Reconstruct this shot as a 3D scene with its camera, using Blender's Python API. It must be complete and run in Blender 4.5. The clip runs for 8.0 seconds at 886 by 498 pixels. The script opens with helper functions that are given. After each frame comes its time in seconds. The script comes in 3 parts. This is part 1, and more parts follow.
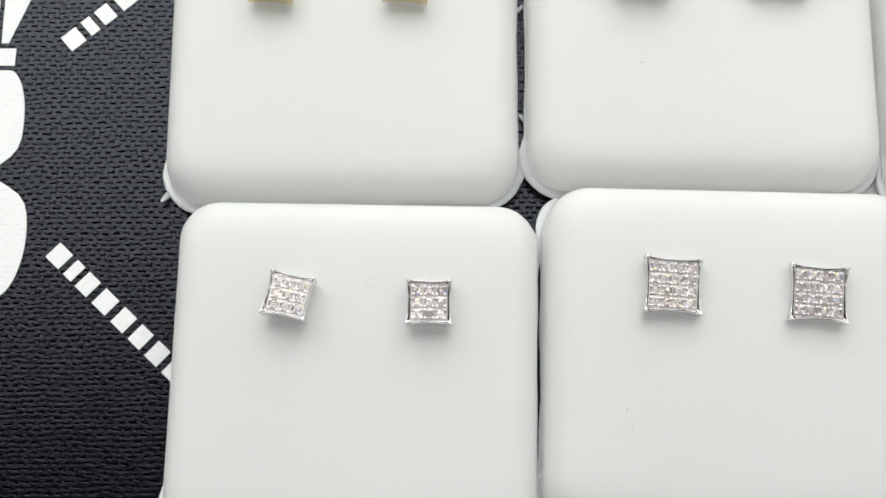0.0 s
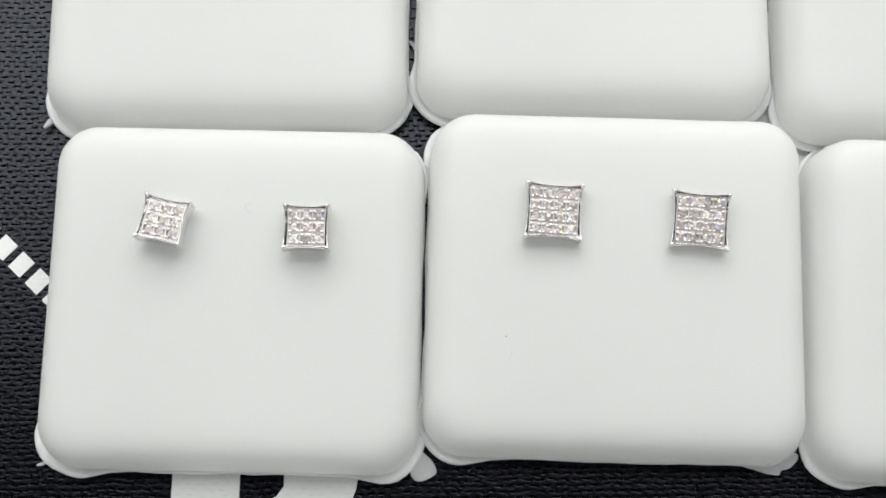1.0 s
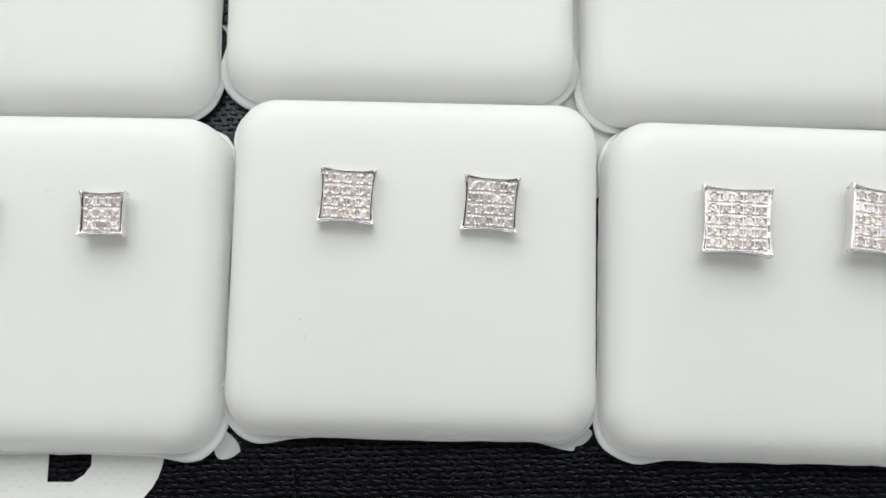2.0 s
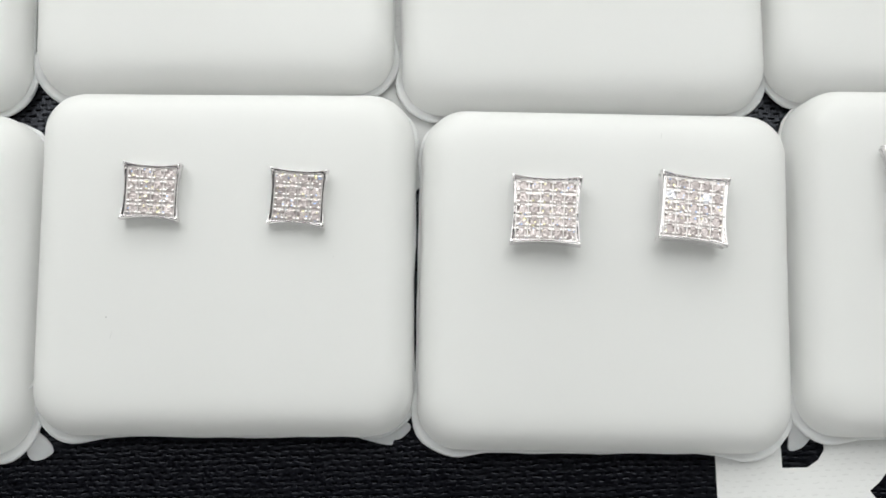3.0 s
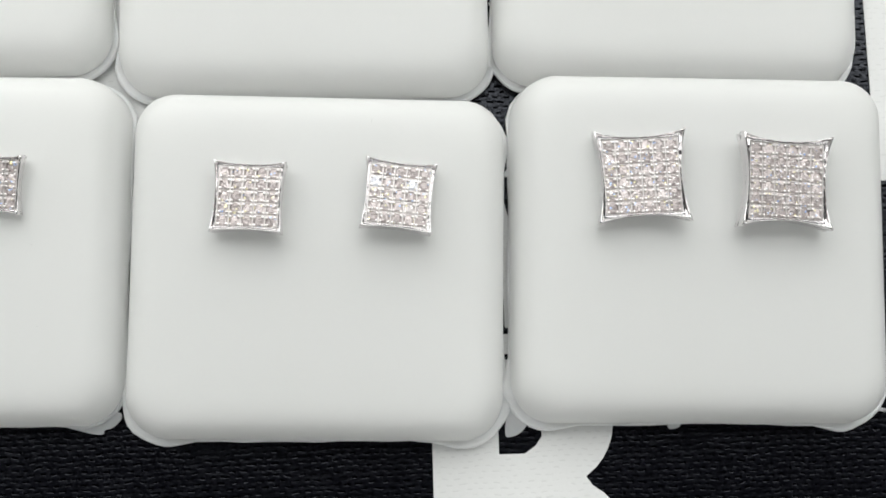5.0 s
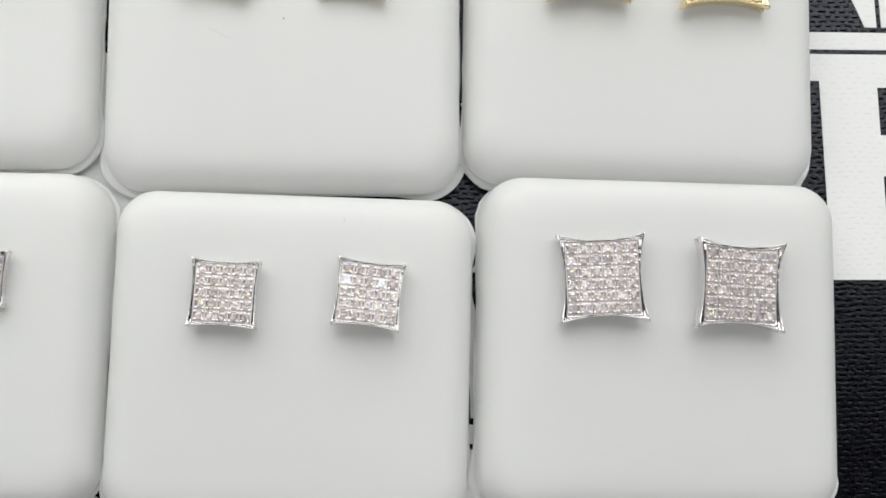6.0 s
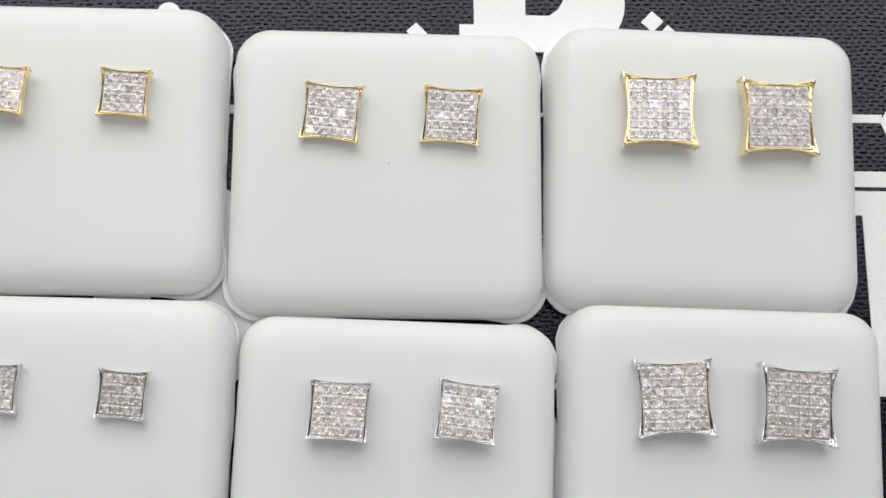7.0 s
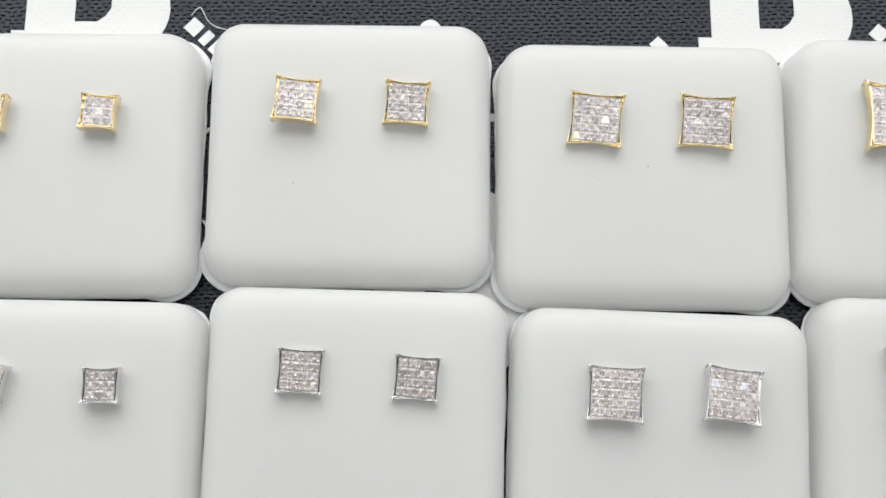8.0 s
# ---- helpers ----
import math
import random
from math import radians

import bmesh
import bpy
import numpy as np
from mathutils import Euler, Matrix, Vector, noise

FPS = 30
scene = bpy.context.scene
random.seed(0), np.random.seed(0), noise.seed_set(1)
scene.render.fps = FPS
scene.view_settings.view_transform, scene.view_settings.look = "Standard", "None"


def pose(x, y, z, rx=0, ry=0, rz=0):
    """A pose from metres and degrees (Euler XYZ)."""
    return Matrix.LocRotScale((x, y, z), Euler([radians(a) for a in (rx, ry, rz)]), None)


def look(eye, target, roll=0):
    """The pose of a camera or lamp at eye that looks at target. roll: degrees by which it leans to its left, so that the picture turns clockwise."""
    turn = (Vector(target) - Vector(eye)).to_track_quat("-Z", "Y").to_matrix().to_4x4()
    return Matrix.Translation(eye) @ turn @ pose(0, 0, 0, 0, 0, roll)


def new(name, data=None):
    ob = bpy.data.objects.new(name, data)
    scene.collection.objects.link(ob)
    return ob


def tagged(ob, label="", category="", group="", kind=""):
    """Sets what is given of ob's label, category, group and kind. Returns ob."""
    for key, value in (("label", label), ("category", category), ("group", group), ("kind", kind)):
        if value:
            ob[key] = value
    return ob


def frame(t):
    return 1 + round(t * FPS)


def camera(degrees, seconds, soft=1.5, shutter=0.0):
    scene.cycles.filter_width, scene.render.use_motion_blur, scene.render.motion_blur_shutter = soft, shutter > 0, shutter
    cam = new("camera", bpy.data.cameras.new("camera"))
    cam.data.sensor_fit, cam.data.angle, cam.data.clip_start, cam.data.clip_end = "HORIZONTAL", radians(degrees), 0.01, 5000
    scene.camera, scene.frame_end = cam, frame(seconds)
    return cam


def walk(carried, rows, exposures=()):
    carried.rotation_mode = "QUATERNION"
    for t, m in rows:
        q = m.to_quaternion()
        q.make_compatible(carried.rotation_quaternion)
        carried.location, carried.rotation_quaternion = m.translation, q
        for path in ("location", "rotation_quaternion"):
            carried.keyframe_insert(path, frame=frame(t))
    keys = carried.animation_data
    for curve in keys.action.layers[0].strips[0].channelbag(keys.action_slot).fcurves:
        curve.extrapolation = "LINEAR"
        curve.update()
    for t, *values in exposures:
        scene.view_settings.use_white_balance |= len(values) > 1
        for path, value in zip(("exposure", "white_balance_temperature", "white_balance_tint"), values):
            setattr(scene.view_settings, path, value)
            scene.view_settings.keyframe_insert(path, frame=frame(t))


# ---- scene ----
cam = camera(41.4, 8.0, soft=1.65)
# seconds; place in centimetres; turn in degrees
ROWS = [
    (0.0, 0.563, 0.285, 12.953, 14.46, 0.92, -0.57),
    (0.5, 0.884, -0.138, 12.510, 13.40, 0.52, -0.36),
    (1.0, 1.625, -0.102, 12.698, 12.81, 0.02, -0.56),
    (1.2, 2.128, -0.079, 12.798, 12.44, -0.19, -0.59),
    (2.3, 4.251, 0.164, 13.024, 10.37, -0.46, -1.39),
    (2.5, 4.676, 0.194, 13.012, 10.29, -0.65, -1.71),
    (3.0, 5.525, 0.161, 12.881, 9.96, -0.92, -2.13),
    (3.5, 6.070, 0.110, 12.876, 9.81, -1.47, -2.43),
    (4.0, 6.667, 0.195, 12.898, 9.67, -2.31, -2.85),
    (4.5, 7.472, 0.253, 12.861, 8.44, -2.88, -2.79),
    (4.7, 7.718, 0.304, 12.826, 8.10, -3.07, -2.71),
    (5.8, 8.624, 0.631, 13.169, 8.54, -3.67, -1.88),
    (6.0, 8.363, 0.975, 13.458, 9.51, -3.61, -1.67),
    (6.5, 8.256, 1.750, 14.253, 11.24, -4.05, -1.51),
    (7.0, 7.302, 1.471, 15.120, 12.43, -3.20, -1.25),
    (7.5, 5.856, 1.253, 15.484, 12.65, -2.17, -0.88),
    (8.0, 4.412, 1.004, 16.153, 13.19, -0.80, -0.77),
]
CM = 0.01
walk(cam, [(t, pose(CM * x, CM * y, CM * z, rx, ry, rz)) for t, x, y, z, rx, ry, rz in ROWS],
     exposures=[(0.0, 0.26, 6420, 7.5), (4.7, 0.22, 6420, 7.5), (5.8, 0.16, 6430, 8.5), (6.5, 0.09, 6430, 9.5), (8.0, 0.09, 6380, 9.5)])

# ---- light, all from unseen sources: a small desk lamp low behind the tray, a broad ceiling panel, and an added weak fill in front ----
world = bpy.data.worlds.new("room_air")
world.use_nodes = True
world.node_tree.nodes["Background"].inputs[0].default_value = (0.75, 0.85, 1.0, 1)
world.node_tree.nodes["Background"].inputs[1].default_value = 0.05
scene.world = world


def area_lamp(name, eye, target, sx, sy, watts, colour):
    data = bpy.data.lights.new(name, "AREA")
    data.shape, data.size, data.size_y, data.energy, data.color = "RECTANGLE", sx, sy, watts, colour
    ob = new(name, data)
    ob.matrix_world = look(eye, target)
    return ob


area_lamp("desk_light", (0.02, 0.27, 0.165), (0.055, 0.05, 0), 0.42, 0.09, 0.33, (1.0, 0.99, 0.965))
area_lamp("ceiling_light", (0.05, 1.2, 1.86), (0.05, 1.2, 0), 3.8, 1.5, 47.0, (1.0, 1.0, 0.98))
# fill added to lift the pads' front walls; no such source is seen
area_lamp("front_fill", (0.1, -1.6, 1.1), (0.1, 0.04, 0), 2.6, 0.9, 10.0, (1.0, 1.0, 0.975))


# ---- materials ----
def material(name, base, rough=0.5, metal=0.0):
    m = bpy.data.materials.new(name)
    m.use_nodes = True
    p = m.node_tree.nodes["Principled BSDF"]
    p.inputs["Base Color"].default_value = (*base, 1)
    p.inputs["Roughness"].default_value = rough
    p.inputs["Metallic"].default_value = metal
    return m, m.node_tree, p


def node(tree, kind, **inputs):
    n = tree.nodes.new(kind)
    for key, value in inputs.items():
        n.inputs[key.replace("_", " ")].default_value = value
    return n


def ramp(tree, source, a, b, lo=0.3, hi=0.7):
    n = tree.nodes.new("ShaderNodeValToRGB")
    n.color_ramp.elements[0].position, n.color_ramp.elements[1].position = lo, hi
    n.color_ramp.elements[0].color, n.color_ramp.elements[1].color = (*a, 1), (*b, 1)
    tree.links.new(source, n.inputs[0])
    return n.outputs[0]


def bump(tree, p, source, strength, distance):
    n = node(tree, "ShaderNodeBump", Strength=strength, Distance=distance)
    tree.links.new(source, n.inputs["Height"])
    tree.links.new(n.outputs[0], p.inputs["Normal"])
    return n


def coords(tree):
    return tree.nodes.new("ShaderNodeTexCoord").outputs["Object"]


def noise_of(tree, where, scale, detail=4.0):
    n = node(tree, "ShaderNodeTexNoise", Scale=scale, Detail=detail)
    tree.links.new(where, n.inputs["Vector"])
    return n.outputs["Fac"]


def let_through(tree, p, tone, share):
    """Thin white plastic: a share of the light goes through the hollow shell and glows out again elsewhere."""
    glow = tree.nodes.new("ShaderNodeBsdfTranslucent")
    tree.links.new(tone, glow.inputs["Color"])
    both = tree.nodes.new("ShaderNodeMixShader")
    both.inputs[0].default_value = share
    tree.links.new(p.outputs[0], both.inputs[1])
    tree.links.new(glow.outputs[0], both.inputs[2])
    tree.links.new(both.outputs[0], tree.nodes["Material Output"].inputs["Surface"])


def pad_material():
    m, tree, p = material("white_moulded_pad", (0.93, 0.93, 0.91), 0.4)
    where = coords(tree)
    tone = ramp(tree, noise_of(tree, where, 90, 3), (0.95, 0.95, 0.94), (0.965, 0.965, 0.958), 0.35, 0.65)
    tree.links.new(tone, p.inputs["Base Color"])
    rough = ramp(tree, noise_of(tree, where, 260, 4), (0.34,) * 3, (0.44,) * 3)
    tree.links.new(rough, p.inputs["Roughness"])
    bump(tree, p, noise_of(tree, where, 2600, 3), 0.06, 0.00006)
    let_through(tree, p, tone, 0.42)
    return m


def flange_material():
    m, tree, p = material("white_trimmed_edge", (0.86, 0.87, 0.87), 0.5)
    tone = ramp(tree, noise_of(tree, coords(tree), 700, 3), (0.90, 0.91, 0.905), (0.95, 0.955, 0.95))
    p.inputs["Subsurface Weight"].default_value = 1.0
    p.inputs["Subsurface Radius"].default_value = (1.0, 0.98, 0.95)
    p.inputs["Subsurface Scale"].default_value = 0.002
    tree.links.new(tone, p.inputs["Base Color"])
    return m


def maths(tree, kind, a, b=0.0, c=0.0):
    """A maths node; each operand is a number or a socket."""
    n = tree.nodes.new("ShaderNodeMath")
    n.operation = kind
    for k, value in enumerate((a, b, c)):
        if isinstance(value, (int, float)):
            n.inputs[k].default_value = value
        else:
            tree.links.new(value, n.inputs[k])
    return n.outputs[0]


def weave(tree, where, stitch=0.00128, row=0.00062):
    """A coarse cloth: staggered rows of thread with short dark dashes between them, a tick at the end of each, uneven and fuzzy. 0 deep, 1 high."""
    bend = node(tree, "ShaderNodeTexNoise", Scale=340.0, Detail=4.0)
    tree.links.new(where, bend.inputs["Vector"])
    shift = tree.nodes.new("ShaderNodeVectorMath")
    shift.operation = "MULTIPLY_ADD"
    shift.inputs[1].default_value = (0.0021, 0.0010, 0)
    tree.links.new(bend.outputs["Color"], shift.inputs[0])
    tree.links.new(where, shift.inputs[2])
    apart = tree.nodes.new("ShaderNodeSeparateXYZ")
    tree.links.new(shift.outputs[0], apart.inputs[0])
    v = maths(tree, "DIVIDE", apart.outputs[1], row)
    index = maths(tree, "ROUND", v)
    off = maths(tree, "ABSOLUTE", maths(tree, "SUBTRACT", v, index))  # 0 at the line between two rows, 0.5 in mid row
    u = maths(tree, "MULTIPLY_ADD", index, 0.5, maths(tree, "DIVIDE", apart.outputs[0], stitch))
    cell = maths(tree, "ROUND", u)
    side = maths(tree, "SUBTRACT", u, cell)  # -0.5 to 0.5 along a stitch
    along = maths(tree, "ABSOLUTE", side)

    def fall(value, near, far):
        n = node(tree, "ShaderNodeMapRange", From_Min=near, From_Max=far, To_Min=1.0, To_Max=0.0)
        tree.links.new(value, n.inputs["Value"])
        return n.outputs[0]

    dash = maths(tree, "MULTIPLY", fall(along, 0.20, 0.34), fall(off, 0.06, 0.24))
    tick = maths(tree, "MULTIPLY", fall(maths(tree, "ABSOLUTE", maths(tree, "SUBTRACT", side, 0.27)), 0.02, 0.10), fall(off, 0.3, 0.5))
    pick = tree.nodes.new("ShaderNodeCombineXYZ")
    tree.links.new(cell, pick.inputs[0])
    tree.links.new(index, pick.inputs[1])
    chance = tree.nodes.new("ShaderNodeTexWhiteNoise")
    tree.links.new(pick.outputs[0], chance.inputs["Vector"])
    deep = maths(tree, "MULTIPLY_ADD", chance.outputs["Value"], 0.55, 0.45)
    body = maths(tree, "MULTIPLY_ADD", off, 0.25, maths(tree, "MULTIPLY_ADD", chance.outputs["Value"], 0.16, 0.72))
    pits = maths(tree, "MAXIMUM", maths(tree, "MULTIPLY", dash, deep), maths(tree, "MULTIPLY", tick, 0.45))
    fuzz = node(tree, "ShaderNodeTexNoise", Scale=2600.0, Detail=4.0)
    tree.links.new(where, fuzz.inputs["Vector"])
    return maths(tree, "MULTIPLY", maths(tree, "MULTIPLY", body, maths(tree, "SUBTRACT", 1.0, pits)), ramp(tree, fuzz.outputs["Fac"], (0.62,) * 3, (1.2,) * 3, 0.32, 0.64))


def mat_material():
    m, tree, p = material("black_woven_mat", (0.008, 0.008, 0.010), 0.5)
    where = coords(tree)
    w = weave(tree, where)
    # base colour and gloss fall with depth, so the gaps between threads go dark
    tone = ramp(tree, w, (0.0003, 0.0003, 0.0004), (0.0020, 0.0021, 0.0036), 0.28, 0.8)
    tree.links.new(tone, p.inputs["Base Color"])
    rough = ramp(tree, noise_of(tree, where, 900, 3), (0.14,) * 3, (0.22,) * 3)
    tree.links.new(rough, p.inputs["Roughness"])
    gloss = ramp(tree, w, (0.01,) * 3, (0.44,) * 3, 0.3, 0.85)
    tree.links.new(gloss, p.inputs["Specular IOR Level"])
    p.inputs["Specular Tint"].default_value = (0.84, 0.88, 1.0, 1)
    bump(tree, p, w, 0.30, 0.00012)
    return m


def print_material():
    m, tree, p = material("white_screen_print", (0.72, 0.72, 0.71), 0.55)
    where = coords(tree)
    w = weave(tree, where)
    # the print's colour also dips a little in the weave's pits
    tone = ramp(tree, w, (0.69, 0.69, 0.685), (0.76, 0.76, 0.755), 0.2, 0.4)
    tree.links.new(tone, p.inputs["Base Color"])
    bump(tree, p, w, 0.12, 0.00006)
    return m


def metal_material(name, base, rough):
    m, tree, p = material(name, base, rough, 1.0)
    where = coords(tree)
    r = ramp(tree, noise_of(tree, where, 1500, 3), (rough * 0.7,) * 3, (rough * 1.5,) * 3)
    tree.links.new(r, p.inputs["Roughness"])
    bump(tree, p, noise_of(tree, where, 1100, 2), 0.3, 0.00012)
    return m


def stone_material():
    """Clear cut stone: many tiny facets, each turned its own way, no two stones alike; its glints are painted into the
    base colour.
    """
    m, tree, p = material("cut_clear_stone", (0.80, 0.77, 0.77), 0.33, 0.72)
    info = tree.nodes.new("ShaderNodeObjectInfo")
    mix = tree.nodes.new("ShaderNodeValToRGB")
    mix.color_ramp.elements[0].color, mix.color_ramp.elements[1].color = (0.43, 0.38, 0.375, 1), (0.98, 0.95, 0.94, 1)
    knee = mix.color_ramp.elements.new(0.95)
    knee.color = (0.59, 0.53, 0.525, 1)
    # a few whole stones are coloured paler, bluish or yellow to imitate sparkle
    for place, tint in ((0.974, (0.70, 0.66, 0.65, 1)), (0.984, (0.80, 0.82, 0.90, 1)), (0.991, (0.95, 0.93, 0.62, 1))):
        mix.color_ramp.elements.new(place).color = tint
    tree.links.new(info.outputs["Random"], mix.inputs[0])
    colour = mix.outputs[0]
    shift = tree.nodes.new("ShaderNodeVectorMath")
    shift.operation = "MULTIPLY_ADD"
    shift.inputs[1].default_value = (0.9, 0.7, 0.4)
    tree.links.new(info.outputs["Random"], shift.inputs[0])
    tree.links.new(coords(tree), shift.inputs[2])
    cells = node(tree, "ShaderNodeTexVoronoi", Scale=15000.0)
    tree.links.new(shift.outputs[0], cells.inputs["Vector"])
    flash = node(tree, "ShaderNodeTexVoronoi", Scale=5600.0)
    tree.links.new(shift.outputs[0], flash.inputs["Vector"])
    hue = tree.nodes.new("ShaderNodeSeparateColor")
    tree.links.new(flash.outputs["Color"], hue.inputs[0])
    for channel, tint in ((0, (1.0, 0.94, 0.58, 1)), (1, (0.55, 0.68, 1.0, 1)), (2, (1.0, 0.98, 0.98, 1))):  # glints painted as base colour on a few facets: warm, blue or white
        painted_glint = tree.nodes.new("ShaderNodeMixRGB")
        painted_glint.inputs[2].default_value = tint
        tree.links.new(maths(tree, "GREATER_THAN", hue.outputs[channel], 0.978), painted_glint.inputs[0])
        tree.links.new(colour, painted_glint.inputs[1])
        colour = painted_glint.outputs[0]
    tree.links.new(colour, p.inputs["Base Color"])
    lean = tree.nodes.new("ShaderNodeVectorMath")
    lean.operation = "MULTIPLY_ADD"
    lean.inputs[1].default_value, lean.inputs[2].default_value = (0.8, 0.8, 0.0), (-0.40, -0.40, 0.0)
    tree.links.new(cells.outputs["Color"], lean.inputs[0])
    total = tree.nodes.new("ShaderNodeVectorMath")
    total.operation = "ADD"
    tree.links.new(lean.outputs[0], total.inputs[0])
    tree.links.new(tree.nodes.new("ShaderNodeNewGeometry").outputs["Normal"], total.inputs[1])
    unit = tree.nodes.new("ShaderNodeVectorMath")
    unit.operation = "NORMALIZE"
    tree.links.new(total.outputs[0], unit.inputs[0])
    tree.links.new(unit.outputs[0], p.inputs["Normal"])
    return m


def plain_material(name, base, rough, scale, spread):
    m, tree, p = material(name, base, rough)
    tone = ramp(tree, noise_of(tree, coords(tree), scale, 5), tuple(c * (1 - spread) for c in base), tuple(c * (1 + spread) for c in base))
    tree.links.new(tone, p.inputs["Base Color"])
    return m


PAD, FLANGE, MAT, PRINT = pad_material(), flange_material(), mat_material(), print_material()
GOLD = metal_material("polished_yellow_gold", (0.95, 0.80, 0.51), 0.10)
SILVER = metal_material("polished_white_gold", (0.81, 0.785, 0.79), 0.08)
PLATE = metal_material("white_metal_setting", (0.77, 0.73, 0.72), 0.38)
GRAIN = metal_material("bright_white_grains", (0.89, 0.85, 0.84), 0.4)
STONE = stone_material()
LINT = material("grey_lint", (0.3, 0.3, 0.3), 0.9)[0]
DARK_LINT = material("dark_speck", (0.06, 0.055, 0.05), 0.9)[0]
WALL = plain_material("painted_wall", (0.86, 0.86, 0.85), 0.8, 6, 0.04)
FLOOR = plain_material("grey_floor", (0.2, 0.2, 0.2), 0.6, 12, 0.2)
DIM = plain_material("unseen_dark_surround", (0.11, 0.11, 0.11), 0.8, 6, 0.08)
TABLE = plain_material("grey_table_top", (0.18, 0.18, 0.19), 0.5, 30, 0.15)


# ---- small builders ----
def mesh_of(name, verts, faces, mat, smooth=False):
    me = bpy.data.meshes.new(name)
    me.from_pydata([tuple(v) for v in verts], [], faces)
    me.materials.append(mat)
    me.polygons.foreach_set("use_smooth", [smooth] * len(faces))
    me.update()
    return me


def part(name, me, parent, label=""):
    ob = new(name, me)
    ob.parent = parent
    return tagged(ob, label)


def loft(rings, cap_first=False, cap_last=False):
    """Vertices and faces of closed rings of equal count, one after the other."""
    n = len(rings[0])
    verts = [v for ring in rings for v in ring]
    faces = [(i * n + k, i * n + (k + 1) % n, (i + 1) * n + (k + 1) % n, (i + 1) * n + k) for i in range(len(rings) - 1) for k in range(n)]
    if cap_first:
        faces.append(tuple(range(n))[::-1])
    if cap_last:
        faces.append(tuple(range((len(rings) - 1) * n, len(rings) * n)))
    return verts, faces


def box(cx, cy, cz, sx, sy, sz):
    x, y, z = sx / 2, sy / 2, sz / 2
    v = [(cx + a * x, cy + b * y, cz + c * z) for c in (-1, 1) for a, b in ((-1, -1), (1, -1), (1, 1), (-1, 1))]
    return v, [(3, 2, 1, 0), (4, 5, 6, 7), (0, 1, 5, 4), (1, 2, 6, 5), (2, 3, 7, 6), (3, 0, 4, 7)]


def structure(name, boxdata, mat, label, category):
    ob = new(name, mesh_of(name, *boxdata, mat))
    return tagged(ob, label, category, kind="structure")


# ---- the closed, unseen room round the table ----
structure("floor", box(0, 0, -0.80, 4.2, 4.2, 0.1), FLOOR, "plain grey floor under the table", "floor")
# ceiling and south wall are set dark so mat and metal reflect darkness
structure("ceiling", box(0, 0, 1.95, 4.2, 4.2, 0.1), DIM, "unseen ceiling over the table, kept dark to darken reflections", "ceiling")
structure("wall_north", box(0, 2.05, 0.575, 4.2, 0.1, 2.65), WALL, "plain pale painted wall", "wall")
structure("wall_south", box(0, -2.05, 0.575, 4.2, 0.1, 2.65), DIM, "unseen wall kept dark to darken reflections", "wall")
structure("wall_east", box(2.05, 0, 0.575, 0.1, 4.0, 2.65), WALL, "plain pale painted wall", "wall")
structure("wall_west", box(-2.05, 0, 0.575, 0.1, 4.0, 2.65), WALL, "plain pale painted wall", "wall")
table = tagged(new("table"), "plain grey table under the black mat", "table")
part("table_top", mesh_of("table_top", *box(0.06, 0.04, -0.017, 1.2, 0.7, 0.03), TABLE), table)
for lx in (-0.48, 0.60):
    for ly in (-0.26, 0.34):
        part("leg", mesh_of("leg", *box(lx, ly, -0.391, 0.05, 0.05, 0.718), TABLE), table)

# ---- the mat with its white print ----
mat = tagged(new("display_mat"), "black woven mat with white screen-printed emblems", "mat")


def rounded(hw, hh, r, n=10):
    """A closed rounded rectangle, counter-clockwise, with n steps to a corner, and points along the sides."""
    pts = []
    for k, (sx, sy) in enumerate(((1, -1), (1, 1), (-1, 1), (-1, -1))):
        for i in range(n + 1):
            a = radians(-90 + 90 * k + 90 * i / n)
            pts.append((sx * (hw - r) + r * math.cos(a), sy * (hh - r) + r * math.sin(a)))
        nx, ny = ((1, 1), (-1, 1), (-1, -1), (1, -1))[k]
        a = radians(90 * k)
        x0, y0 = sx * (hw - r) + r * math.cos(a), sy * (hh - r) + r * math.sin(a)
        b = a
        x1, y1 = nx * (hw - r) + r * math.cos(b), ny * (hh - r) + r * math.sin(b)
        pts += [(x0 + (x1 - x0) * j / 12, y0 + (y1 - y0) * j / 12) for j in range(1, 12)]
    return pts


ring = [(x * CM, y * CM) for x, y in rounded(17, 12, 0.8)]
verts, faces = loft([[(x + 0.05, y + 0.04, z) for x, y in ring] for z in (-0.002, 0.0)], True, True)
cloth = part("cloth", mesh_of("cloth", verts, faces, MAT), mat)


def slab(points, name="printed_shape", z=0.00012, windows=()):
    """A thin layer of print with the outline given in centimetres, on the mat, and windows cut out of it."""
    bm = bmesh.new()
    edges = []
    for loop in (points, *windows):
        vs = [bm.verts.new((x * CM, y * CM, z)) for x, y in loop]
        edges += [bm.edges.new((a, b)) for a, b in zip(vs, vs[1:] + vs[:1])]
    bmesh.ops.triangle_fill(bm, use_beauty=True, use_dissolve=False, edges=edges, normal=(0, 0, 1))
    skirt = bmesh.ops.extrude_face_region(bm, geom=bm.faces[:])
    for v in skirt["geom"]:
        if isinstance(v, bmesh.types.BMVert):
            v.co.z -= 0.0002
    bmesh.ops.recalc_face_normals(bm, faces=bm.faces)
    me = bpy.data.meshes.new(name)
    bm.to_mesh(me)
    bm.free()
    me.materials.append(PRINT)
    return part(name, me, cloth, "white printed shape")


def arc(cx, cy, rx, ry, a0, a1, n=14):
    return [(cx + rx * math.cos(radians(a0 + (a1 - a0) * i / n)), cy + ry * math.sin(radians(a0 + (a1 - a0) * i / n))) for i in range(n + 1)]


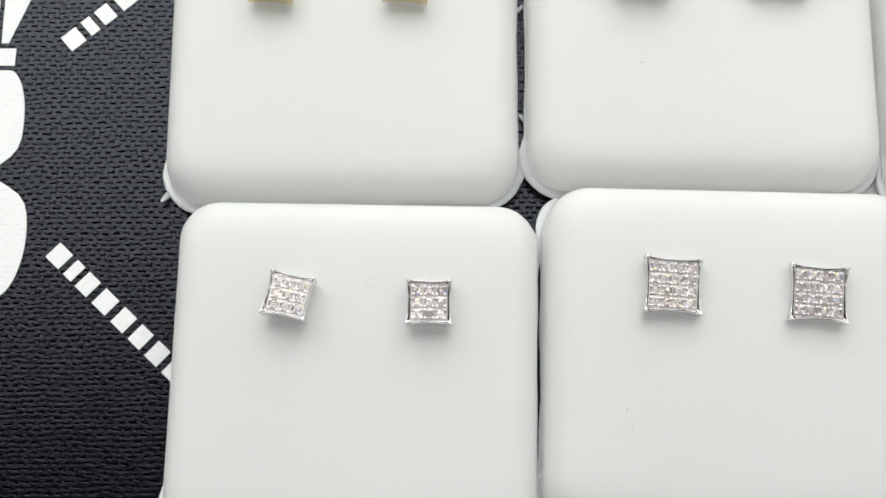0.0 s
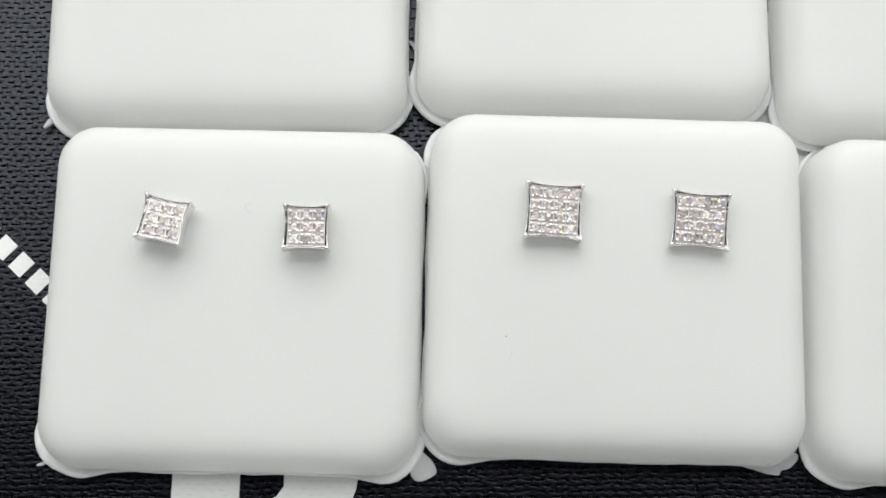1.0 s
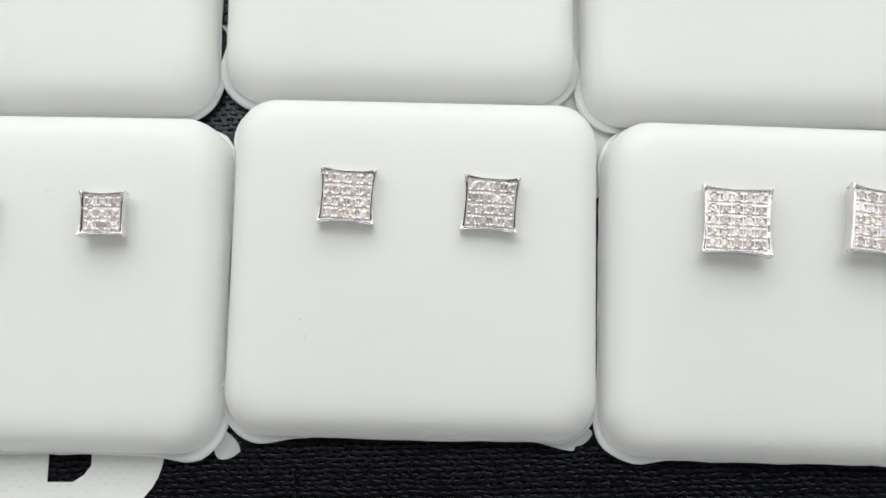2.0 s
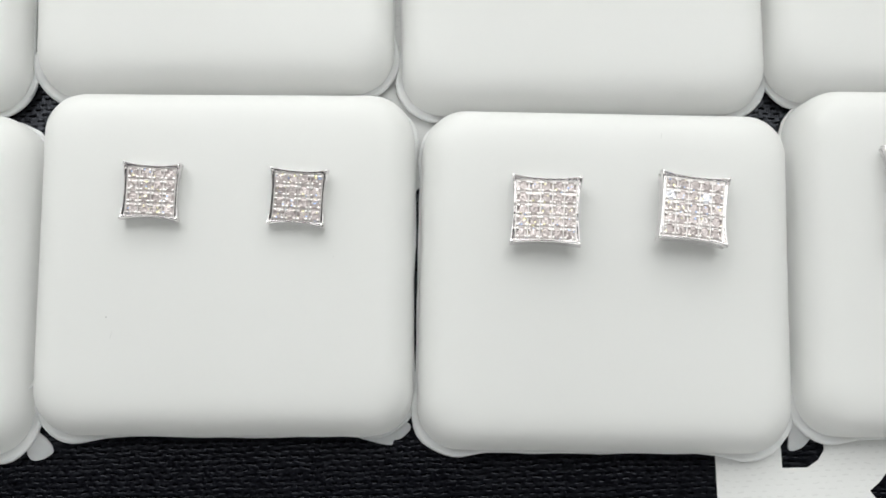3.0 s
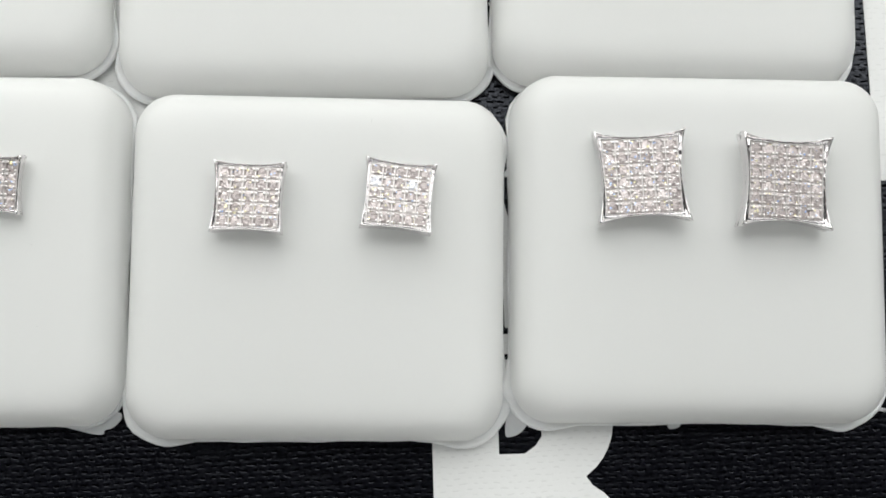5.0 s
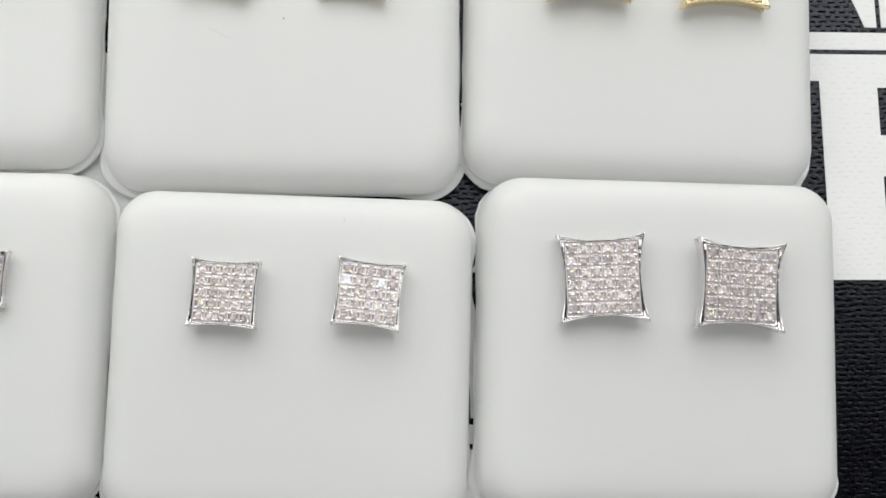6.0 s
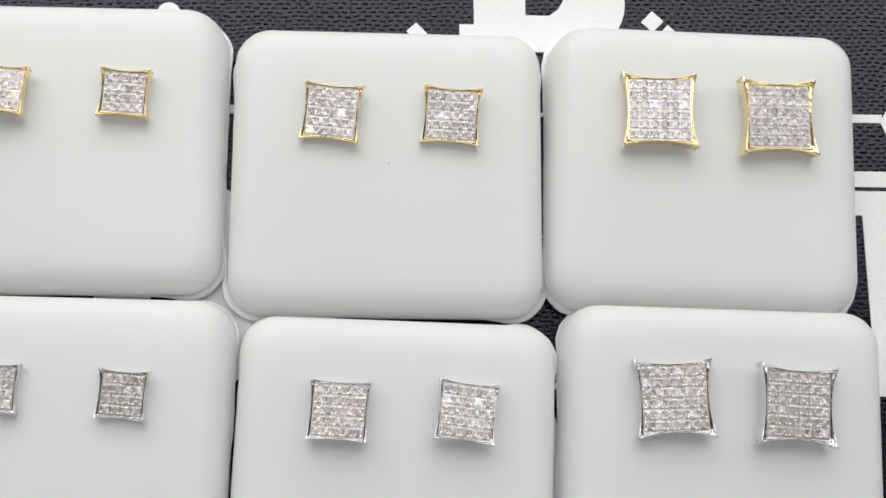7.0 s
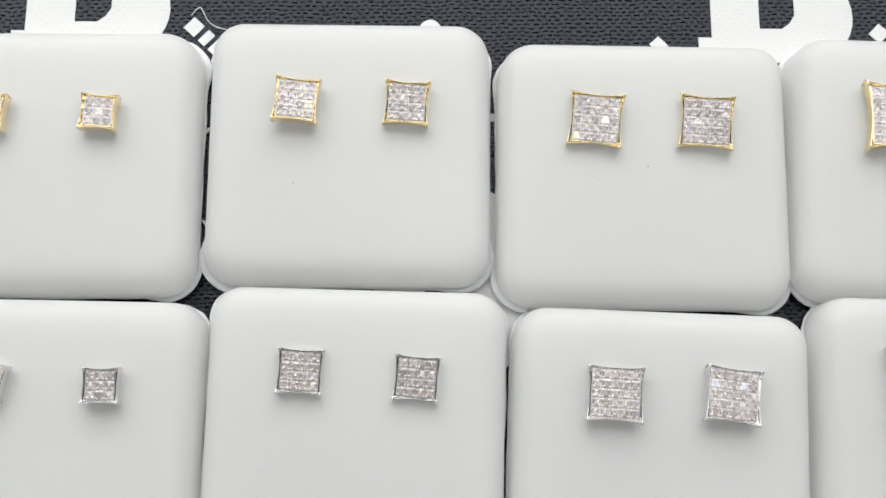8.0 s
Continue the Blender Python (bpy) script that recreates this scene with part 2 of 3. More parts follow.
def turned(points, x0, y0, degrees=-1.05):
    c, s = math.cos(radians(degrees)), math.sin(radians(degrees))
    return [(x0 + c * x - s * y, y0 + s * x + c * y) for x, y in points]


def emblem(x0, y0, squeeze=1.0):
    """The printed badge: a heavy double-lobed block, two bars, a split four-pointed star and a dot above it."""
    def bend(points):
        if squeeze < 1:  # this one is cut off, with a deep waist between its lobes
            points = [(x - (0.55 * math.exp(-((y + 1.3) / 0.2) ** 2) if x > 1.5 and y < 0 else 0.0), y) for x, y in points]
        return turned([(x if x < 0.722 or y > 0.3 else 0.722 + (x - 0.722) * (squeeze if y > -1.28 else min(1.0, squeeze * 1.2)), y) for x, y in points], x0, y0)

    def put(points, windows=()):
        slab(bend(points), windows=[bend(w) for w in windows])

    # heavy block: a stem and two lobes round two open windows
    put([(-0.2, 0), (-0.2, -0.34), (0, -0.34), (0, -2.40), (-0.2, -2.40), (-0.2, -2.79), (1.4, -2.79)]
        + arc(1.38, -2.04, 0.74, 0.75, -85, 62) + [(1.66, -1.28)] + arc(1.36, -0.68, 0.62, 0.68, -58, 90),
        [[(0.72, -0.42), (0.98, -0.42), (1.10, -0.50), (1.19, -0.62), (1.19, -0.84), (1.12, -0.94), (1.0, -1.02), (0.72, -1.02)],
         [(0.72, -1.53), (1.0, -1.53), (1.15, -1.61), (1.25, -1.75), (1.25, -2.03), (1.17, -2.16), (1.05, -2.25), (0.72, -2.25)]])
    put([(-0.3, 0.06), (1.5, 0.06), (1.5, 0.28), (-0.3, 0.28)])
    put([(0.77, 0.35), (0.62, 0.35), (0.36, 1.0), (0.52, 1.25), (0.74, 2.05)])
    put([(0.80, 2.05), (0.98, 1.25), (1.16, 1.0), (0.92, 0.35), (0.83, 0.35)])
    put([(-0.4, 0.98), (0.355, 0.98), (0.40, 1.1), (-0.4, 1.1)])
    put([(1.165, 0.98), (1.9, 0.98), (1.9, 1.1), (1.13, 1.1)])
    put(arc(0.77, 2.40, 0.16, 0.16, 0, 345, 20))


for x0, y0 in ((13.94, 5.54), (3.73, 5.73), (8.76, 10.36), (-1.38, 10.55), (8.70, 0.91), (-1.24, 1.08)):
    emblem(x0, y0)
emblem(-5.73, 5.92, 0.38)


def lettering(x, y, degrees, count):
    """A slanting row of plain bars where a small name is printed, wide and narrow by turns."""
    c, s = math.cos(radians(degrees)), math.sin(radians(degrees))
    along = -0.14
    for k in range(count):
        step = (0.32, 0.19, 0.275, 0.32, 0.29, 0.275, 0.28, 0.26, 0.19, 0.30, 0.29)[k % 11]
        cx, cy, half = x + (along + step / 2) * c, y + (along + step / 2) * s, step * 0.34
        slab([(cx + u * c - v * s, cy + u * s + v * c) for u, v in ((-half, -0.115), (half, -0.115), (half, 0.115), (-half, 0.115))], "printed_bar")
        along += step


lettering(-4.02, 3.62, -44, 9)
lettering(-4.04, 6.28, 41, 8)
lettering(1.05, 8.20, -44, 4)
lettering(7.55, 7.50, 42, 3)
lettering(11.2, 8.02, -44, 4)

# ---- the moulded pads ----
PROFILE = ((0.0, 0.02), (0.012, 0.20), (0.026, 0.38), (0.048, 0.50), (0.082, 0.595), (0.128, 0.668), (0.18, 0.716), (0.24, 0.748), (0.31, 0.767), (0.40, 0.778), (0.52, 0.784), (0.8, 0.787), (1.3, 0.788))
RISE = 0.16 / 1.85  # the pads are wedges, higher at the back


def cushion_mesh(hw, hh):
    rings = []
    for inset, z in PROFILE:
        r = max(0.45 - 0.4 * inset, 0.2)
        rings.append([(x * CM, y * CM, z * (1 + RISE * y) * CM) for x, y in rounded(hw - inset, hh - inset, r)])
    return mesh_of("cushion", *loft(rings, True, True), PAD, True)


def flange_mesh(hw, hh, ears, rng):
    """The moulded foot of a pad: a rolled lip that stands out round the corners and is trimmed close along the sides, with a ragged edge."""
    base = rounded(hw - 0.03, hh - 0.03, 0.45)
    count = len(base)
    jag = [rng.uniform(-1, 1) for _ in base]
    wave = [rng.uniform(-1.0, 1.0) for _ in range(30)]
    rings = [[] for _ in range(7)]
    for k, (bx, by) in enumerate(base):
        (ax, ay), (cx, cy) = base[k - 1], base[(k + 1) % count]
        long = math.hypot(cx - ax, cy - ay) or 1.0
        nx, ny = (cy - ay) / long, (ax - cx) / long
        ear = ears[(0 if by < 0 else 2) + (0 if bx < 0 else 1)]
        f = k / count * 30
        w = wave[int(f)] + (wave[(int(f) + 1) % 30] - wave[int(f)]) * (f - int(f))
        near = math.exp(-(math.hypot(abs(bx) - hw + 0.16, abs(by) - hh + 0.16) / 0.46) ** 4) * ear
        e = 0.042 + 0.012 * w + 0.075 * near * (1 + 0.12 * w) + 0.007 * jag[k] * (1.2 - min(near, 1.0))
        lip = 0.075 + 0.03 * near + 0.012 * w
        for ring, (out, z) in zip(rings, ((0.0, 0.002), (e - 0.012, max(0.004, lip - 0.06)), (e, lip - 0.02), (e * 0.93, lip + 0.012), (e * 0.66, lip + 0.022), (e * 0.36, lip - 0.004), (-0.01, lip + 0.03))):
            ring.append(((bx + nx * out) * CM, (by + ny * out) * CM, z * CM))
    return mesh_of("flange", *loft(rings), FLANGE, True)


# metal, place and turn of each pad, and how far the skirt's ears stand out (front pair, back pair)
PADS = [
    ("silver", "smallest", -0.582, 2.203, -1.8, 1.998, 1.840, (1.35, 1.2, 0.9, 0.4)),
    ("silver", "small", 3.475, 2.288, -2.2, 2.018, 1.850, (1.0, 0.5, 1.1, 0.5)),
    ("silver", "large", 7.535, 1.954, -3.0, 2.000, 1.839, (1.1, 1.1, 0.5, 0.8)),
    ("silver", "largest", 11.652, 1.998, -2.6, 2.040, 1.893, (1.1, 1.2, 0.4, 0.4)),
    ("gold", "smallest", -0.735, 6.000, -0.6, 2.015, 1.877, (1.3, 1.0, 0.5, 0.9)),
    ("gold", "small", 3.380, 6.095, -1.1, 1.990, 1.877, (1.1, 0.9, 0.9, 0.6)),
    ("gold", "large", 7.495, 5.745, -1.4, 2.040, 1.877, (1.0, 1.1, 0.5, 0.5)),
    ("gold", "largest", 11.650, 5.745, -2.6, 2.055, 1.892, (1.1, 1.1, 0.8, 0.4)),
]


def surface(x, y):
    """The height of the pad's face at a place on the mat, in centimetres."""
    at = min(PADS, key=lambda p: (p[2] - x) ** 2 + (p[3] - y) ** 2)
    return 0.01 + 0.788 * (1 + RISE * (y - at[3]))


rng = random.Random(5)
PAD_THINGS, FLANGES = {}, {}
for metal, size, x, y, turn, hw, hh, ears in PADS:
    pad = tagged(new("earring_pad"), f"white moulded earring pad holding the {size} {metal} studs", "earring pad", "earring pads on the mat")
    PAD_THINGS[metal, size] = pad
    pad.matrix_world = pose(x * CM, y * CM, 0.0001, 0, 0, turn)
    part("cushion", cushion_mesh(hw, hh), pad)
    FLANGES[metal, size] = part("flange", flange_mesh(hw, hh, ears, rng), pad, "thin ragged trimmed edge")


# ---- the studs ----
PITCH = {3: 0.123, 4: 0.123, 5: 0.123, 6: 0.130}  # from stone to stone, by stones a side
shared = {}


def stone_mesh():
    """A small brilliant: table, eight crown facets with stars, girdle."""
    def ring_of(r, turn, z, square):
        pts = []
        for k in range(8):
            t = radians(45 * k + turn)
            stretch = (1 - square) + square / max(abs(math.cos(t)), abs(math.sin(t)))
            pts.append((r * stretch * math.cos(t), r * stretch * math.sin(t), z))
        return pts

    table, mid = ring_of(0.030, 0, -0.006, 0.4), ring_of(0.047, 22.5, -0.010, 0.7)
    girdle, foot = ring_of(0.0575, 0, -0.017, 0.95), ring_of(0.056, 0, -0.05, 0.95)
    verts = [tuple(c * CM for c in v) for v in table + mid + girdle + foot]
    faces = [tuple(range(8))]
    for k in range(8):
        n = (k + 1) % 8
        faces += [(k, 8 + k, n), (k, 16 + k, 8 + k), (n, 8 + k, 16 + n), (8 + k, 16 + k, 16 + n), (16 + k, 24 + k, 24 + n, 16 + n)]
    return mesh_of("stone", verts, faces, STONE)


def frame_mesh(a, q, bow, deep, mat):
    """The kite-shaped metal rim: hollow sides, raised corners, a skirt that narrows downwards."""
    steps = 12
    outer, inner, corner = [], [], []
    for side in range(4):
        c, s = round(math.cos(radians(90 * side))), round(math.sin(radians(90 * side)))
        for i in range(steps):
            u = -1 + 2 * i / steps
            x, y = u * a, -a + bow * (1 - abs(u) ** 2.0)
            ix, iy = u * q, -q
            outer.append((c * x - s * y, s * x + c * y))
            inner.append((c * ix - s * iy, s * ix + c * iy))
            corner.append(abs(u) ** 5)
    def between(f, z, raise_by=0.0, scale=1.0):
        return [((ox + (ix - ox) * f) * scale * CM, (oy + (iy - oy) * f) * scale * CM, (z + raise_by * k) * CM) for (ox, oy), (ix, iy), k in zip(outer, inner, corner)]
    rings = [between(0.5, -deep, 0.0, 0.74), between(0.06, -deep + 0.004, 0.0, 0.96), between(0.0, -0.92 * deep, 0.0, 0.975), between(0.0, -0.72 * deep, 0.0, 0.985), between(0.0, -0.64 * deep, 0.0, 0.972), between(0.0, -0.46 * deep, 0.0, 0.972), between(0.0, -0.38 * deep, 0.0, 0.985), between(0, -0.022, 0.02, 1.0),
             between(0.06, -0.006, 0.04), between(0.15, 0.014, 0.045), between(0.25, 0.021, 0.045), between(0.37, 0.016, 0.035), between(0.50, 0.0, 0.015), between(0.62, -0.012), between(0.70, -0.009),
             between(0.78, 0.003), between(0.86, 0.005), between(0.94, -0.004), between(1.0, -0.014), between(1.0, -0.045)]
    return mesh_of("frame", *loft(rings, True), mat, True)


def plate_mesh(n):
    """The white setting under the stones with thin walls between them."""
    pitch = PITCH[n]
    q = n * pitch / 2

    def steps(half):
        return [c + d for c in (-q + k * pitch for k in range(n + 1)) for d in (-half - 0.002, -half, half, half + 0.002)]

    def height(i, j):  # walls between the columns stand higher than those between the rows
        return -0.002 if i % 4 in (1, 2) else -0.008 if j % 4 in (1, 2) else -0.028

    xs, ys = steps(0.0054), steps(0.0042)
    verts = [(x * CM, y * CM, height(i, j) * CM) for i, x in enumerate(xs) for j, y in enumerate(ys)]
    m = len(ys)
    faces = [(i * m + j, (i + 1) * m + j, (i + 1) * m + j + 1, i * m + j + 1) for i in range(len(xs) - 1) for j in range(m - 1)]
    return mesh_of("setting_plate", verts, faces, PLATE)


def beads_mesh(n):
    """The metal grains that grip the stones, four round each."""
    pitch = PITCH[n]
    q = n * pitch / 2
    verts, faces = [], []
    for i in range(n):
        for j in range(n):
            for du, dv in ((-1, -1), (1, -1), (1, 1), (-1, 1)):
                x, y = -q + pitch * (i + 0.5) + 0.33 * pitch * du, -q + pitch * (j + 0.5) + 0.33 * pitch * dv
                r, o = 0.0152, len(verts)
                for rr, z in ((r, -0.02), (r * 0.86, 0.006)):
                    verts += [((x + rr * math.cos(radians(60 * k))) * CM, (y + rr * math.sin(radians(60 * k))) * CM, z * CM) for k in range(6)]
                verts.append((x * CM, y * CM, 0.0095 * CM))
                for k in range(6):
                    m = (k + 1) % 6
                    faces += [(o + k, o + m, o + 6 + m, o + 6 + k), (o + 6 + k, o + 6 + m, o + 12)]
    return mesh_of("beading", verts, faces, GRAIN)


def prong_mesh(mat):
    rings = []
    for z, r in ((-0.10, 0.018), (0.0, 0.026), (0.03, 0.026), (0.044, 0.018), (0.050, 0.008)):
        rings.append([(r * math.cos(radians(45 * k)) * CM, r * math.sin(radians(45 * k)) * CM, z * CM) for k in range(8)])
    return mesh_of("prong", *loft(rings, True, True), mat, True)


def post_mesh(length, mat):
    rings = [[(0.045 * math.cos(radians(30 * k)) * CM, 0.045 * math.sin(radians(30 * k)) * CM, z * CM) for k in range(12)] for z in (-0.12, -length)]
    return mesh_of("post", *loft(rings, True, True), mat, True)


def keep(key, make):
    if key not in shared:
        shared[key] = make()
    return shared[key]


def stud(metal, words, n, a, bow, prongs, x, y, z, rx, ry, rz, dice):
    mat = GOLD if metal == "gold" else SILVER
    ear = tagged(new("stud_earring"), words, "earring", f"{metal} kite-shaped stud earrings")
    ear.matrix_world = pose(x * CM, y * CM, z * CM, rx, ry, rz)
    q = n * PITCH[n] / 2 + 0.006
    deep = round(min([0.2] + [z + u * a * math.sin(radians(rx)) - v * a * math.sin(radians(ry)) - surface(x + v * a, y + u * a) - 0.004 for u in (-1, 1) for v in (-1, 1)]), 3)
    part("frame", keep(("frame", metal, n, a, deep), lambda: frame_mesh(a, q, bow, deep, mat)), ear)
    plate = part("setting_plate", keep(("plate", n), lambda: plate_mesh(n)), ear, "white metal plate under the stones")
    tagged(part("beading", keep(("beads", n), lambda: beads_mesh(n)), plate, "tiny white metal grains between the stones"), kind="stuff")
    part("post", post_mesh(z - surface(x, y) + 0.03, mat), ear)
    if prongs:
        for sx, sy in ((-1, -1), (1, -1), (1, 1), (-1, 1)):
            p = part("prong", keep(("prong", metal), lambda: prong_mesh(mat)), ear)
            p.location = (sx * (a - 0.028) * CM, sy * (a - 0.028) * CM, 0)
    for i in range(n):
        for j in range(n):
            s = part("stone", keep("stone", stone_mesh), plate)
            s.location = ((i - (n - 1) / 2) * PITCH[n] * CM, (j - (n - 1) / 2) * PITCH[n] * CM, 0)
            s.scale = (PITCH[n] / 0.123, PITCH[n] / 0.123, 1)
            s.rotation_euler = (dice.gauss(0, 0.07), dice.gauss(0, 0.07), dice.uniform(-0.09, 0.09))
    return ear


# kind of metal, size, stones a side, half width, hollow of the sides, claws, then place, height, tilts and turn
STUDS = [
    ("silver", "smallest", 3, 0.245, 0.026, True, -1.213, 2.871, 1.09, 0, 0, -13.2),
    ("silver", "smallest", 3, 0.245, 0.026, True, 0.251, 2.783, 1.08, 4, 0, -1.5),
    ("silver", "small", 4, 0.307, 0.036, True, 2.795, 2.947, 1.00, 4, 2, -4.4),
    ("silver", "small", 4, 0.307, 0.036, True, 4.299, 2.848, 0.94, 6, -2, -5.9),
    ("silver", "large", 5, 0.372, 0.034, True, 6.871, 2.602, 1.06, 0, -4, -5.1),
    ("silver", "large", 5, 0.372, 0.034, True, 8.398, 2.562, 1.075, -2, 4, -8.0),
    ("silver", "largest", 6, 0.494, 0.082, False, 10.927, 2.686, 1.05, 1, -3, 0.4),
    ("silver", "largest", 6, 0.498, 0.082, False, 12.428, 2.571, 1.105, 3, 3, -4.6),
    ("gold", "smallest", 3, 0.258, 0.03, False, -1.481, 6.518, 1.08, 4, 0, -6.0),
    ("gold", "smallest", 3, 0.258, 0.03, False, 0.026, 6.494, 1.08, 4, 2, -4.8),
    ("gold", "small", 4, 0.322, 0.042, False, 2.703, 6.635, 1.11, 4, 3, -6.4),
    ("gold", "small", 4, 0.322, 0.042, False, 4.203, 6.604, 1.03, 7, 0, -4.8),
    ("gold", "large", 5, 0.385, 0.046, False, 6.790, 6.372, 0.95, 7, -3, -7.1),
    ("gold", "large", 5, 0.385, 0.046, False, 8.310, 6.322, 0.955, 7, -3, -5.5),
    ("gold", "largest", 6, 0.497, 0.082, False, 10.967, 6.346, 1.08, 2, -2, -2.2),
    ("gold", "largest", 6, 0.510, 0.082, False, 12.517, 6.255, 1.07, 5, 3, -0.6),
]
WORDS = {"gold": "yellow gold kite-shaped stud with {0} by {0} clear stones", "silver": "white gold kite-shaped stud with {0} by {0} clear stones"}
dice = random.Random(11)
COUNT = {3: "three", 4: "four", 5: "five", 6: "six"}
for metal, size, n, a, bow, prongs, x, y, z, rx, ry, rz in STUDS:
    lift = max(0.0, 0.13 + a * math.sin(radians(max(0.0, rx - 3.9))) - (z - surface(x, y)))
    x, y, z = x + lift * (6.5 - x) / 13, y + lift * (0.8 - y) / 13, z + lift
    stud(metal, WORDS[metal].format(COUNT[n]), n, a, bow, prongs, x, y, z, rx, ry, rz, dice)


# ---- torn slivers of the trimmed skirts, lint and specks ----
def sliver(pad_at, points, lift, name="torn_flap"):
    """A thin scrap of the moulding left on a pad's skirt; points in centimetres on the mat, lift of each."""
    pad = PAD_THINGS[pad_at]
    outline = [(x, y, z) for (x, y), z in zip(points, lift)]
    for _ in range(2 if len(points) > 5 else 1):  # cut the corners round
        outline = [tuple(a + (b - a) * f for a, b in zip(p, q)) for p, q in zip(outline, outline[1:] + outline[:1]) for f in (0.22, 0.78)]
    points, lift = [p[:2] for p in outline], [p[2] for p in outline]
    top = [(x * CM, y * CM, z * CM) for (x, y), z in zip(points, lift)]
    low = [(x, y, max(z - 0.0003, 0.0002)) for x, y, z in top]
    n = len(points)
    faces = [tuple(range(n)), tuple(range(n, 2 * n))[::-1]] + [(k, k + n, (k + 1) % n + n, (k + 1) % n) for k in range(n)]
    me = mesh_of(name, top + low, faces, FLANGE)
    me.transform(pad.matrix_world.inverted())
    part(name, me, FLANGES[pad_at], "thin torn scrap of white moulding")


sliver(("silver", "small"), [(1.36, 0.60), (1.30, 0.46), (1.27, 0.33), (1.33, 0.25), (1.44, 0.26), (1.56, 0.33), (1.55, 0.40), (1.50, 0.48)], (0.12, 0.09, 0.06, 0.05, 0.05, 0.06, 0.08, 0.11))
sliver(("silver", "small"), [(4.72, 0.40), (5.08, 0.29), (5.195, 0.275), (5.20, 0.33), (5.29, 0.34), (5.40, 0.44), (5.38, 0.52), (5.10, 0.50), (4.80, 0.46)], (0.07, 0.06, 0.05, 0.06, 0.06, 0.07, 0.10, 0.10, 0.10))
sliver(("silver", "small"), [(1.43, 1.14), (1.40, 1.07), (1.345, 1.00), (1.35, 0.985), (1.415, 1.05), (1.44, 1.10)], (0.32, 0.31, 0.30, 0.30, 0.31, 0.32))
sliver(("silver", "small"), [(1.40, 1.76), (1.30, 1.75), (1.29, 1.71), (1.40, 1.70)], (0.14, 0.11, 0.11, 0.14))
sliver(("silver", "small"), [(1.40, 1.58), (1.32, 1.57), (1.31, 1.53), (1.40, 1.50)], (0.14, 0.11, 0.11, 0.14))
sliver(("silver", "small"), [(1.41, 1.14), (1.29, 1.02), (1.32, 0.98), (1.41, 1.04)], (0.14, 0.10, 0.10, 0.14))
sliver(("silver", "largest"), [(9.62, 0.42), (9.52, 0.36), (9.48, 0.22), (9.47, 0.04), (9.63, 0.08), (9.72, 0.18), (9.72, 0.28)], (0.13, 0.11, 0.08, 0.05, 0.05, 0.07, 0.10))
sliver(("silver", "largest"), [(13.58, 0.16), (13.76, 0.135), (13.78, 0.165), (13.60, 0.20)], (0.07, 0.07, 0.08, 0.09))
sliver(("silver", "smallest"), [(-2.60, 0.46), (-2.69, 0.45), (-2.68, 0.47), (-2.60, 0.50)], (0.07, 0.07, 0.08, 0.09))
sliver(("silver", "largest"), [(11.25, 0.14), (11.27, 0.06), (11.38, 0.07), (11.42, 0.14)], (0.07, 0.05, 0.05, 0.07))
sliver(("gold", "smallest"), [(-2.78, 4.34), (-2.86, 4.22), (-2.83, 4.21), (-2.72, 4.30)], (0.10, 0.09, 0.09, 0.10))
sliver(("gold", "smallest"), [(1.20, 4.32), (1.31, 4.44), (1.33, 4.42), (1.25, 4.27)], (0.14, 0.18, 0.18, 0.14))
sliver(("gold", "small"), [(1.37, 5.18), (1.28, 5.24), (1.29, 5.20), (1.37, 5.08)], (0.08, 0.07, 0.07, 0.08))
sliver(("gold", "small"), [(1.37, 6.62), (1.24, 6.50), (1.26, 6.48), (1.37, 6.55)], (0.10, 0.08, 0.08, 0.10))
sliver(("gold", "largest"), [(9.62, 4.88), (9.53, 4.95), (9.54, 4.91), (9.61, 4.78)], (0.10, 0.09, 0.09, 0.10))
sliver(("gold", "largest"), [(9.63, 6.66), (9.50, 6.60), (9.52, 6.57), (9.63, 6.60)], (0.12, 0.10, 0.10, 0.12))
sliver(("silver", "largest"), [(9.66, 3.02), (9.60, 2.96), (9.61, 2.90), (9.66, 2.93)], (0.14, 0.12, 0.12, 0.14))


